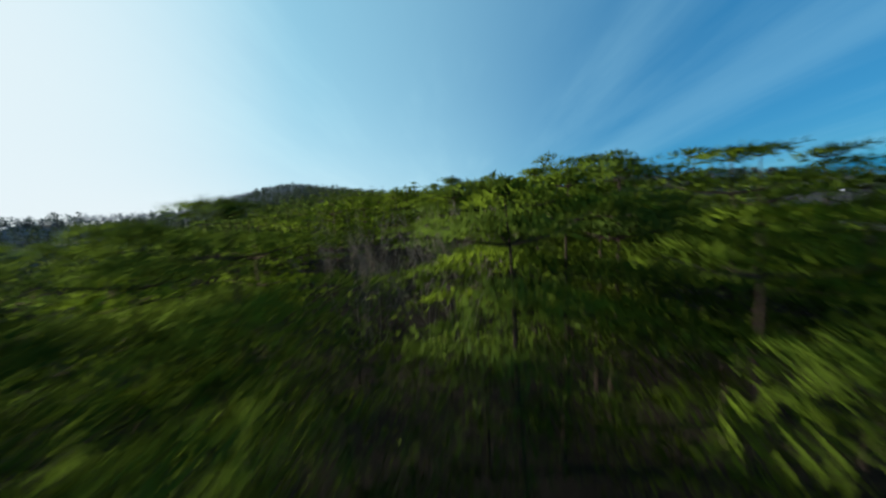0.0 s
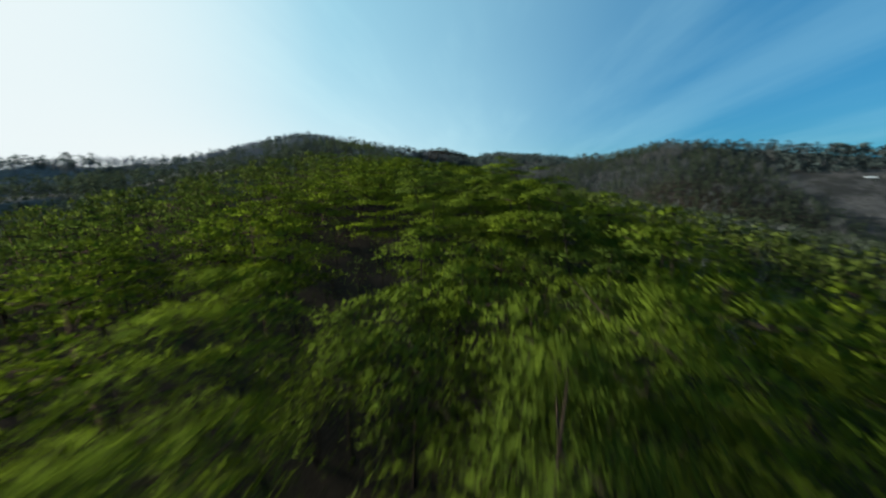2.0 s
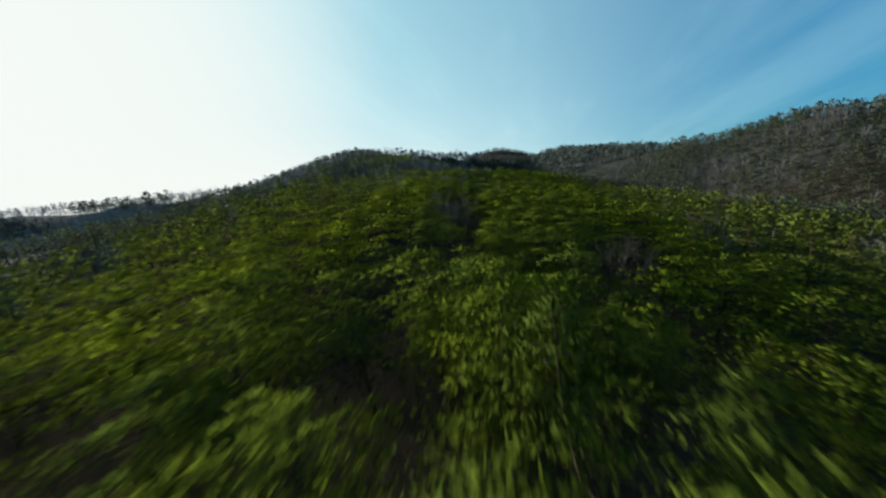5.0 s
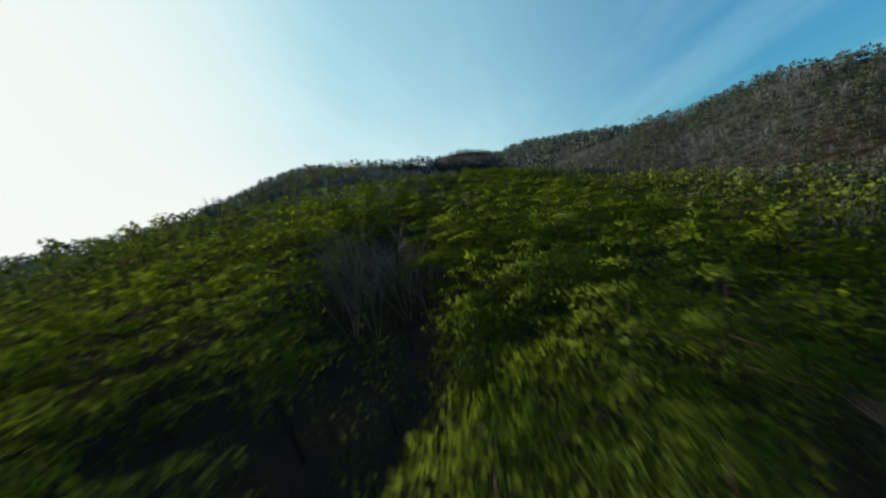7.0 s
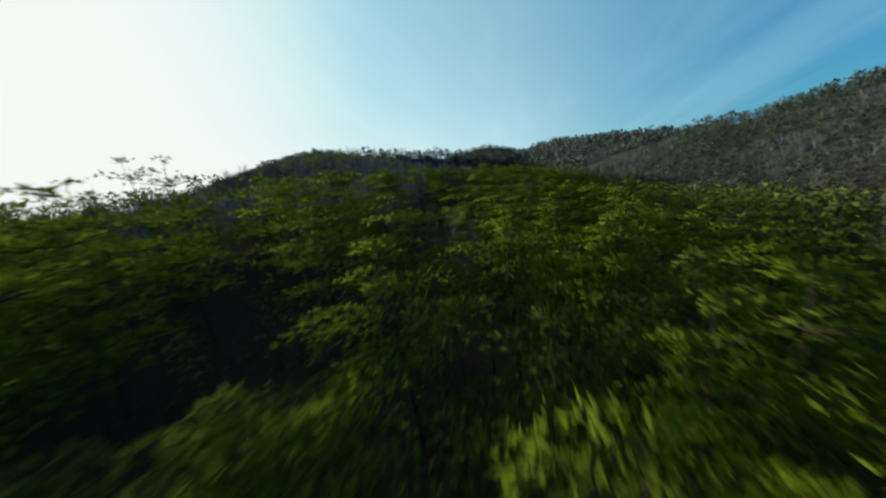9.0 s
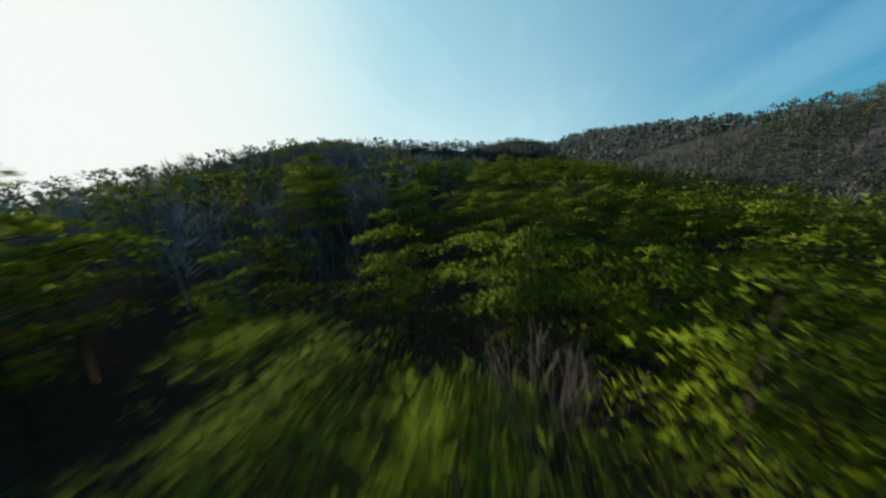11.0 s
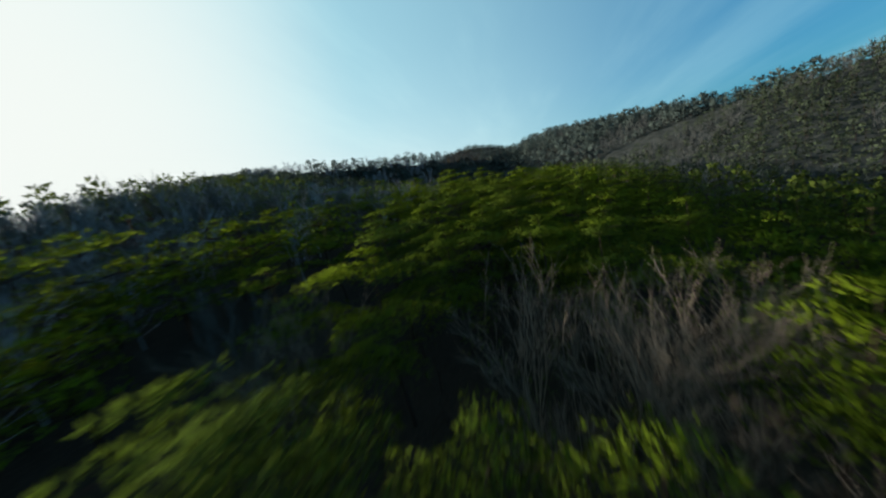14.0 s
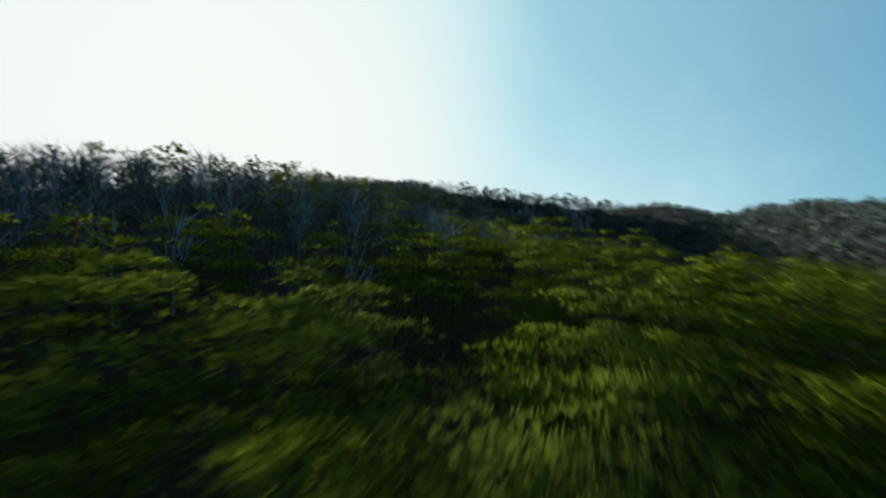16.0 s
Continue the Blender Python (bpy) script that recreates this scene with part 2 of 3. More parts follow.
def mesh_of(name, verts, tris, mats, slots=None, smooth=False, normals=None):
    verts, tris = np.asarray(verts, np.float32), np.asarray(tris, np.int32)
    me = bpy.data.meshes.new(name)
    me.vertices.add(len(verts))
    me.vertices.foreach_set("co", verts.ravel())
    me.loops.add(3 * len(tris))
    me.loops.foreach_set("vertex_index", tris.ravel())
    me.polygons.add(len(tris))
    me.polygons.foreach_set("loop_start", np.arange(0, 3 * len(tris), 3, dtype=np.int32))
    for m in mats:
        me.materials.append(m)
    if slots is not None:
        me.polygons.foreach_set("material_index", np.asarray(slots, np.int32))
    me.polygons.foreach_set("use_smooth", np.full(len(tris), smooth))
    me.update(calc_edges=True)
    if normals is not None:
        me.polygons.foreach_set("use_smooth", np.full(len(tris), True))
        me.attributes.new("custom_normal", "FLOAT_VECTOR", "POINT").data.foreach_set("vector", np.asarray(normals, np.float32).ravel())
    return me


def build_ground():
    xs, ys = spread(110, 3.0, 4500, 38), spread(150, 3.0, 4500, 38) + 110
    gx, gy = np.meshgrid(xs, ys)
    gz = land(gx, gy)
    nx, ny = len(xs), len(ys)
    i = (np.arange(ny - 1)[:, None] * nx + np.arange(nx - 1)).ravel()
    tris = np.concatenate([np.stack([i, i + 1, i + nx + 1], 1), np.stack([i, i + nx + 1, i + nx], 1)])
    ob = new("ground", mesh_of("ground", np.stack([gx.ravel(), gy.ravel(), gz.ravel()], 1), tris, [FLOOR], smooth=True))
    return tagged(ob, "dark brown forest floor of needle litter over steep ridges", "ground", kind="structure")


build_ground()


# ---- trees ----
def unit(v):
    return v / np.maximum(np.linalg.norm(v, axis=-1, keepdims=True), 1e-9)


def tube(points, radii, sides):
    """A tapered tube along points, its end closed to a point."""
    points = np.asarray(points, float)
    along = unit(np.gradient(points, axis=0))
    side = unit(np.cross(along, (0.31, 0.17, 0.93)) + 1e-6)
    other = np.cross(along, side)
    a = np.arange(sides) * 2 * np.pi / sides
    ring = side[:, None] * np.cos(a)[None, :, None] + other[:, None] * np.sin(a)[None, :, None]
    verts = (points[:, None] + ring * np.asarray(radii)[:, None, None]).reshape(-1, 3)
    tris = []
    for k in range(len(points) - 1):
        for j in range(sides):
            p, q = k * sides + j, k * sides + (j + 1) % sides
            tris += [(p, q, q + sides), (p, q + sides, p + sides)]
    return verts, np.array(tris)


def joined(pieces):
    verts, tris, base = [], [], 0
    for v, t in pieces:
        verts.append(v)
        tris.append(np.asarray(t) + base)
        base += len(v)
    return np.concatenate(verts), np.concatenate(tris)


def tufts(r, centres, axes, shade, blades, length, width, cone):
    """Bunches of narrow needle blades round each shoot; shade: the way that the foliage faces there."""
    n = len(centres)
    c, ax = np.repeat(centres, blades, 0), np.repeat(unit(axes), blades, 0)
    turn = np.tile(np.arange(blades) * 2 * np.pi / blades, n) + np.repeat(r.uniform(0, 6.28, n), blades) + r.normal(0, 0.35, n * blades)
    u = unit(np.cross(ax, (0.3, 0.9, 0.2)))
    w = np.cross(ax, u)
    out = u * np.cos(turn)[:, None] + w * np.sin(turn)[:, None]
    lean = r.uniform(0.25, 1.0, n * blades) * cone
    way = ax * np.cos(lean)[:, None] + out * np.sin(lean)[:, None]
    size = np.repeat(r.uniform(0.7, 1.3, n), blades) * r.uniform(0.8, 1.2, n * blades)
    side = unit(np.cross(way, unit(r.normal(0, 1, (n * blades, 3)))))
    base = c - ax * (0.2 * length)
    tip = base + way * (length * size)[:, None]
    low = base + way * (0.25 * length * size)[:, None]
    half = side * (0.5 * width * size)[:, None]
    verts = np.stack([low - half, low + half, tip], 1).reshape(-1, 3)
    faces_way = unit(np.repeat(unit(shade), blades, 0) + 0.2 * out + r.normal(0, 0.07, (n * blades, 3)))
    # each blade turned so that its front is the side that the foliage faces
    corner = verts.reshape(-1, 3, 3)
    away = (np.cross(corner[:, 1] - corner[:, 0], corner[:, 2] - corner[:, 0]) * faces_way).sum(1) < 0
    tris = np.arange(3 * n * blades).reshape(-1, 3)
    tris[away] = tris[away][:, [1, 0, 2]]
    return verts, tris, np.repeat(faces_way, 3, 0)


def pad(r, heart, ahead, across, span, sprigs):
    """Places, directions and facing of the shoots on a lobed, slightly domed, drooping pad of needles."""
    n = max(3, int(round(sprigs * span * span * r.uniform(0.85, 1.15))))
    k = np.arange(n)
    t, d = 2.39996 * k + r.uniform(0, 6.28) + r.normal(0, 0.2, n), np.sqrt((k + r.uniform(0.1, 0.9, n)) / n)
    lobes = 1 + 0.3 * np.sin(3 * t + r.uniform(0, 6.28)) + 0.2 * np.sin(5 * t + r.uniform(0, 6.28))
    x, y = d * lobes * np.cos(t) * span * 1.25, d * lobes * np.sin(t) * span
    knobs = 0.035 * np.sin(x * 9 + r.uniform(0, 6.28)) * np.sin(y * 10 + r.uniform(0, 6.28))
    tall = 0.20 * span * (1 - d * d) - 0.10 * span * d * d + knobs + r.normal(0, 0.03, n)
    flare = ahead * (x / span)[:, None] + across * (y / span)[:, None]
    up = np.array([0, 0, 1.0])
    spots = heart + ahead * x[:, None] + across * y[:, None] + up * tall[:, None]
    return spots, up * 0.7 + 0.75 * flare + 0.2 * ahead + r.normal(0, 0.25, (n, 3)), up * 0.40 + 0.62 * flare + 0.33 * ahead + r.normal(0, 0.12, (n, 3))


def pine(seed, sprigs, blades, length, width, height=8.0, reach=2.3, wood=2, whorls=5, low=0.42, arms=0.95, flat=0.5, backing=0.0):
    """One pine, 8 m high: trunk and limbs, each limb bearing one or two pads of upright needle tufts."""
    r = np.random.default_rng(seed)
    lean = r.normal(0, 0.3, 2)
    rise = np.linspace(0, 1, 7 if wood > 1 else 3)
    bend = np.stack([lean[0] * rise ** 2 + 0.12 * np.sin(5 * rise + seed), lean[1] * rise ** 2 + 0.12 * np.cos(4 * rise + seed), rise * height * 0.95], 1)
    bend[0, 2] = -0.5
    timber = [tube(bend, 0.085 * (1 - rise) + 0.012, 6 if wood > 1 else 3)]
    shoots_ = []
    lop, lop_way = r.uniform(0.0, 0.4), r.uniform(0, 6.28)
    for u in np.linspace(0.0, 1.0, whorls):
        z = height * (low + (0.93 - low) * u) + r.normal(0, 0.16)
        out = reach * (flat * (1.0 - u ** 2.6) ** 0.6 + (1 - flat) * (1.0 - u ** 1.4) ** 0.75) * (0.8 + 0.2 * min(1.0, u * 4)) + 0.4
        foot = np.array([np.interp(z, bend[:, 2], bend[:, k]) for k in range(3)])
        count = max(3, int(round((4.9 - 1.7 * u) * arms + r.uniform(-0.8, 0.8))))
        first = r.uniform(0, 6.28)
        for k in range(count):
            a = first + (k + r.uniform(-0.35, 0.35)) * 2 * np.pi / count
            far = out * r.uniform(0.55, 1.2) * (1 - lop * np.cos(a - lop_way))
            ahead, across = np.array([np.cos(a), np.sin(a), 0.0]), np.array([-np.sin(a), np.cos(a), 0.0])
            lift = far * (r.uniform(-0.05, 0.28) + 0.25 * u)
            end = foot + ahead * far + (0, 0, lift)
            knee = foot + ahead * far * 0.5 + across * r.normal(0, 0.1 * far) + (0, 0, lift * 0.25)
            if wood > 1:
                timber.append(tube([foot, knee, end], [0.035, 0.022, 0.007], 3))
            else:
                timber.append(tube([foot, end], [0.04, 0.012], 3))
            pads = [(r.uniform(0.66, 0.82), 0.34 + 0.34 * far * r.uniform(0.8, 1.15))] + ([(r.uniform(0.25, 0.45), 0.28 + 0.16 * far)] if far > 1.3 and r.random() < 0.5 else [])
            for where, span in pads:
                heart = foot + (end - foot) * where + (0, 0, 0.05)
                shoots_.append(pad(r, heart, ahead, across, span, sprigs))
    shoots_.append(pad(r, bend[-1] - np.array([0, 0, 0.15]), np.array([1.0, 0, 0]), np.array([0, 1.0, 0]), 0.28, sprigs * 1.5))
    spots, ways, shades = (np.concatenate(part) for part in zip(*shoots_))
    shades = shades + 0.9 * unit(spots - bend[-1] * (0.7, 0.7, 0.55))
    crown = [tufts(r, spots, ways, shades, blades, length, width, 0.85)]
    if backing:
        # older, broader sprays lower in the pads
        old = r.permutation(len(spots))[:int(len(spots) * backing)]
        crown.append(tufts(r, spots[old] - np.array([0, 0, 0.07]), ways[old] * (1, 1, 0.5), shades[old], 3, length * 1.35, width * 1.6, 1.3))
    verts, tris = joined([c[:2] for c in crown])
    return joined(timber), (verts, tris, np.concatenate([c[2] for c in crown]))


def layered_pine(seed, layers, sprigs, length, width, spread_, low=0.3, height=8.0):
    """A pine further off: a stem and a few ragged layers of coarse needle sprays, the highest small."""
    r = np.random.default_rng(seed)
    sprays = []
    for u in np.linspace(0, 1, layers):
        a = r.uniform(0, 6.28)
        ahead, across = np.array([np.cos(a), np.sin(a), 0.0]), np.array([-np.sin(a), np.cos(a), 0.0])
        span = spread_ * (1.0 - 0.45 * u) * r.uniform(0.8, 1.1)
        heart = ahead * (1 - u) * 0.5 * spread_ * r.uniform(0.3, 1.0) + np.array([0, 0, height * (low + (0.9 - low) * u) + r.normal(0, 0.25)])
        spots, ways, shades = pad(r, heart, ahead, across, span, sprigs / span ** 2)
        spots[:, 2] += r.normal(0, 0.12 * spread_, len(spots))
        sprays.append((spots, ways, shades))
    spots, ways, shades = (np.concatenate(part) for part in zip(*sprays))
    return tube([(0, 0, -0.4), (0, 0, height * 0.8)], [0.14, 0.04], 3), tufts(r, spots, ways, shades, 2, length, width, 1.2)


def bare(seed, stems, levels, forks, height, thick):
    """A leafless tree: a few stems from one foot, forking into fine upright twigs."""
    r = np.random.default_rng(seed)
    trunk, twigs = [], []

    def grow(foot, way, length, radius, level):
        knee = foot + way * length * 0.5 + r.normal(0, 0.035 * length, 3)
        end = knee + unit(way + r.normal(0, 0.10, 3) + (0, 0, 0.08)) * length * 0.5
        piece = tube([foot, knee, end], [radius, radius * 0.8, radius * 0.55], 5 if level == 0 else 3)
        (trunk if level == 0 else twigs).append(piece)
        if level == levels:
            return
        for k in range(forks):
            s = 0.45 + 0.55 * (k + r.random()) / forks
            at = foot + (knee - foot) * s * 2 if s < 0.5 else knee + (end - knee) * (s * 2 - 1)
            side = unit(np.cross(way, r.normal(0, 1, 3)))
            grow(at, unit(way + side * r.uniform(0.3, 0.75) + (0, 0, 0.25)), length * r.uniform(0.45, 0.7), max(radius * 0.55, 0.007), level + 1)

    for k in range(stems):
        a = k * 6.283 / stems + r.uniform(-0.5, 0.5)
        tilt = r.uniform(0.08, 0.5)
        grow(np.array([0.12 * np.cos(a), 0.12 * np.sin(a), -0.4]), unit(np.array([np.cos(a) * tilt, np.sin(a) * tilt, 1.0])), height * r.uniform(0.5, 0.62), thick, 0)
    return joined(trunk), joined(twigs)


def broom(seed, count, height, spread_, width):
    """A leafless tree far off: a stem and a rounded head of short twigs."""
    r = np.random.default_rng(seed)
    a, tilt = r.uniform(0, 6.28, count), r.uniform(0.1, 1.5, count)
    way = np.stack([np.cos(a) * np.sin(tilt), np.sin(a) * np.sin(tilt), np.cos(tilt)], 1)
    heart = np.stack([r.normal(0, 0.2, count), r.normal(0, 0.2, count), r.uniform(0.3, 0.72, count) * height], 1)
    near_end, far_end = r.uniform(0.15, 0.55, count)[:, None], r.uniform(0.75, 1.05, count)[:, None]
    reach = np.array([spread_, spread_, height * 0.36])
    side = np.stack([-np.sin(a + 0.8), np.cos(a + 0.8), 0 * a], 1) * width
    verts = np.stack([heart + way * reach * near_end - side, heart + way * reach * near_end + side, heart + way * reach * far_end], 1).reshape(-1, 3)
    return tube([(0, 0, -0.4), (0, 0, height * 0.6)], [0.07, 0.03], 3), (verts, np.arange(3 * count).reshape(-1, 3))


# where leafless trees break the pine wood: middle and radius
GAPS = [(-0.5, 14.0, 1.9), (-3.4, 15.2, 2.0), (5.1, 51.5, 1.0), (1.4, 77.3, 1.2), (12.0, 89.0, 1.5), (-5.6, 100.8, 1.1), (-8.6, 98.4, 2.7), (-8.2, 102.4, 1.2), (-3.6, 125.6, 1.5), (-2.7, 137.2, 1.2), (-4.8, 144.8, 1.0),
        (-24.2, 159.4, 4.5), (-26.5, 153.6, 3.2), (-5.0, 175.8, 1.4), (-2.6, 175.2, 1.9), (0.6, 176.0, 2.0), (3.6, 177.0, 2.0), (-4.4, 173.2, 1.0), (-1.2, 172.9, 1.2), (-3.7, 180.6, 0.9), (-14.1, 174.2, 1.4), (2.2, 170.0, 1.0)]
# taller pines where the spur begins and along its sunny shoulder: place and height of the top
# (-8.4, 1.2), (-6.0, 0.2), (-11.2, 2.4): unseen pines added to shade the start
TALL = [(1.5, 6.3, 1.0), (-4.9, 6.6, 1.1), (-6.8, 5.8, 0.8), (7.0, 7.5, 1.6), (4.5, 8.5, 1.8), (2.7, 7.7, 1.4), (0.7, 19.4, 3.0), (6.0, 17.4, 3.4), (7.6, 14.4, 2.9), (9.9, 9.7, 2.1), (12.4, 9.9, 2.0), (8.6, 17.4, 3.5), (10.4, 13.4, 2.6), (-8.4, 1.2, 1.3), (-6.0, 0.2, 1.0), (-11.2, 2.4, 1.6), (1.8, 18.0, 2.5), (4.2, 13.9, 2.5),
        (-20.6, 128.2, 14.2), (-23.8, 130.6, 14.7), (-22.4, 152.6, 16.2), (-26.2, 155.4, 16.9), (-20.4, 149.6, 15.6)]
# clearings with nothing but litter
CLEARINGS = [(-6.5, 29.0, 1.2), (-8.0, 34.0, 1.4), (7.0, 26.0, 0.5), (-3.4, 27.4, 1.1), (-1.5, 78.6, 1.0), (-3.5, 78.9, 0.9), (-6.0, 142.0, 0.8), (-1.2, 42.6, 1.4), (-10.0, 161.8, 0.7), (-12.6, 188.0, 0.6), (2.0, 1.3, 2.2), (-5.6, 5.2, 1.6), (-8.9, 8.1, 1.2), (-5.8, 12.0, 1.4), (2.2, 13.3, 0.9),
          (-4.2, 21.8, 1.5), (9.6, 25.6, 0.8), (-3.2, 32.4, 1.0), (5.2, 39.6, 0.9), (0.5, 37.6, 1.0), (3.0, 42.4, 1.6), (9.6, 46.0, 0.4), (2.8, 49.4, 1.1), (-7.3, 79.9, 1.0), (-4.4, 80.0, 0.9), (-4.1, 85.5, 1.6), (6.8, 87.6, 1.0),
          (-3.6, 90.9, 1.0), (4.6, 94.2, 0.6), (-5.9, 96.8, 1.7), (0.1, 96.4, 0.5), (2.2, 98.2, 0.5), (-6.2, 125.6, 0.8), (-8.4, 131.6, 1.6), (-6.2, 135.8, 1.6), (0.6, 133.6, 0.4), (1.6, 140.5, 0.8), (-7.6, 143.6, 1.0), (-11.4, 151.0, 1.6),
          (-4.3, 151.0, 0.5), (-0.4, 157.4, 0.9), (-7.8, 162.4, 1.2), (-3.7, 162.2, 0.6), (-13.2, 164.0, 1.1), (-9.5, 171.5, 0.8), (-5.3, 179.6, 0.3), (-1.8, 25.4, 0.9), (-4.6, 29.6, 0.8), (-9.0, 188.8, 0.7), (-16.2, 191.0, 1.3), (-13.6, 196.0, 0.9), (-4.6, 10.0, 1.7),
          (-2.1, 9.3, 1.2), (-9.2, 149.0, 1.2), (-13.2, 149.8, 1.6), (-18.4, 152.6, 1.8), (-4.5, 95.2, 1.2), (-8.6, 161.3, 0.9)]
# pines whose crowns stand out
CROWNS = [(-8.4, 180.8), (-12.2, 181.2), (-1.6, 189.4), (-4.8, 186.6), (-7.2, 185.4), (6.4, 26.2), (8.6, 28.6), (-6.4, 149.4), (7.2, 43.0), (9.7, 42.2), (-4.9, 131.2), (-2.4, 130.8), (4.9, 4.7), (4.7, 9.6), (-2.8, 2.3), (5.2, 19.0), (7.6, 21.4), (4.0, 22.9), (0.8, 24.8), (-1.0, 28.9),
          (5.0, 44.3), (0.2, 46.4), (6.0, 48.2), (10.4, 50.2), (1.2, 55.3), (0.3, 85.5), (4.0, 90.3), (7.2, 91.8), (2.1, 94.0), (-2.4, 99.0), (-0.8, 128.2), (-3.3, 148.8), (-5.4, 152.0), (-2.9, 155.0),
          (0.4, 154.3), (-5.6, 159.0), (-0.9, 181.2), (-3.7, 183.2), (-7.3, 189.6), (7.0, 191.1), (-9.9, 192.4), (-4.9, 194.7), (-6.7, 198.8), (3.7, 85.6), (0.1, 22.2), (2.7, 38.7), (7.7, 39.8), (-0.6, 102.5),
          (6.2, 102.7), (-4.6, 164.7), (-2.4, 163.8), (-9.6, 165.6), (-8.3, 167.8), (-5.7, 192.0), (1.0, 186.6), (-11.1, 185.9), (-10.3, 175.3), (-5.8, 82.5), (1.3, 82.3), (5.1, 82.9), (8.1, 51.7), (0.1, 48.7)]


def in_gap(x, y):
    hit = np.zeros(np.shape(x), bool)
    for gx, gy, gr in GAPS:
        hit |= np.hypot(x - gx, y - gy) < gr + 0.9
    return hit


def thinned(x, y):
    """Grid pines that would stand in a clearing or crowd a set pine."""
    hit = np.zeros(np.shape(x), bool)
    for gx, gy, gr in CLEARINGS:
        hit |= np.hypot(x - gx, y - gy) < gr + 1.0
    for gx, gy in CROWNS + [t[:2] for t in TALL]:
        hit |= np.hypot(x - gx, y - gy) < 2.3
    return hit


def leafless_share(x, y):
    """How much of the wood is leafless: little on the near ridge, most on the valley sides and the hill opposite."""
    share = 0.04 + 0.34 * np.clip((-x - 18) / 25, 0, 1) * np.clip((y - 110) / 40, 0, 1)
    share = share + 0.17 * np.clip((x * 0.9 + (y - 210) * 0.45 - 38) / 30, 0, 1)
    share = np.where((canopy(x, y) > 44) & (x < 0), share * 0.6, share)
    share = np.where((x < -120) & (y < 330), 0.62, share)
    share = share + 0.24 * np.clip((middle(y) - 8 - x) / 6, 0, 1) * np.clip((y - 118) / 12, 0, 1) * (x > -60)
    share = share + 0.10 * np.clip((y - 235) / 30, 0, 1) * np.clip((x - 10) / 30, 0, 1)
    patchy = 0.5 + 2.2 * (share + 0.42 * waves(x, y, 55, 8) - 0.5)
    share = np.where(share > 0.3, patchy, share + 0.06 * waves(x, y, 60, 8))
    return np.where(open_field(x, y) > 0.4, 1.0, share)


def scatter(seed, x0, x1, y0, y1, step):
    """Places on a loose grid."""
    r = np.random.default_rng(seed)
    gx, gy = np.meshgrid(np.arange(x0, x1, step), np.arange(y0, y1, step))
    gx = gx + (np.arange(gx.shape[0]) % 2)[:, None] * step * 0.5
    gx, gy = gx + r.uniform(-0.36, 0.36, gx.shape) * step, gy + r.uniform(-0.36, 0.36, gx.shape) * step
    return gx.ravel(), gy.ravel(), r.random(gx.size), r


def stands(x, y, r, low=-0.9, high=0.45):
    """Foot height and scale of pines whose tops make the canopy."""
    foot = np.where(open_field(x, y) > 0.3, land(x, y), roots(x, y))
    return foot, (canopy(x, y) + r.uniform(low, high, len(x)) - foot) / 8.0


def in_sight(x, y, z, limit=1.2):
    """Whether a place can be seen from somewhere over the strip of wood."""
    seen = np.zeros(len(x), bool)
    s = np.linspace(0.06, 0.96, 26)
    for ey in np.arange(0, 200, 14):
        ex = float(middle(ey))
        ez = float(canopy(ex, ey)) + 3.2
        px, py = ex + (x - ex)[:, None] * s, ey + (y - ey)[:, None] * s
        clear = (canopy(px, py) - (ez + (z - ez)[:, None] * s)).max(1) < limit
        seen |= clear & (y - ey > -0.45 * np.abs(x - ex) - 2)
    return seen


def planted(kinds, x, y, foot, size, r, wide=0.14):
    """Copies of each kind of tree (wood, crown) on the given places, as one mesh's corners, triangles, slots and shading."""
    verts, tris, slots, facing, base = [], [], [], [], 0
    pick = r.integers(0, len(kinds), len(x))
    for k, (wood, crown) in enumerate(kinds):
        on = np.flatnonzero(pick == k)
        if not len(on):
            continue
        v, t = joined([wood, crown[:2]])
        mark = np.concatenate([np.ones(len(wood[1])), np.zeros(len(crown[1]))])
        a, s = r.uniform(0, 6.28, len(on)), size[on]
        sw = s * r.uniform(1 - wide, 1 + wide, len(on))
        c, d = np.cos(a)[:, None], np.sin(a)[:, None]
        px = (v[None, :, 0] * c - v[None, :, 1] * d) * sw[:, None] + x[on][:, None]
        py = (v[None, :, 0] * d + v[None, :, 1] * c) * sw[:, None] + y[on][:, None]
        pz = v[None, :, 2] * s[:, None] + foot[on][:, None]
        verts.append(np.stack([px, py, pz], 2).reshape(-1, 3))
        if len(crown) > 2:
            w = np.concatenate([unit(wood[0] - wood[0].mean(0)) * (1, 1, 0.01), crown[2]])
            facing.append(np.stack([w[None, :, 0] * c - w[None, :, 1] * d, w[None, :, 0] * d + w[None, :, 1] * c, np.repeat(w[None, :, 2], len(on), 0)], 2).reshape(-1, 3))
        tris.append((t[None] + (np.arange(len(on)) * len(v))[:, None, None]).reshape(-1, 3) + base)
        slots.append(np.tile(mark, len(on)))
        base += len(on) * len(v)
    return np.concatenate(verts), np.concatenate(tris), np.concatenate(slots), np.concatenate(facing) if facing else None


def wood_of(name, kinds, x, y, foot, size, r, mats, label, category):
    v, t, s, w = planted(kinds, x, y, foot, size, r)
    return tagged(new(name, mesh_of(name, v, t, mats, s, normals=w)), label, category, kind="stuff")


def tree_thing(name, parts, m, label, category, group):
    root = tagged(new(name), label, category, group)
    for part_name, shape, mat in parts:
        part = new(part_name, mesh_of(part_name, shape[0], shape[1], mat, normals=shape[2] if len(shape) > 2 else None))
        part.parent = root
    root.matrix_basis = m
    return root


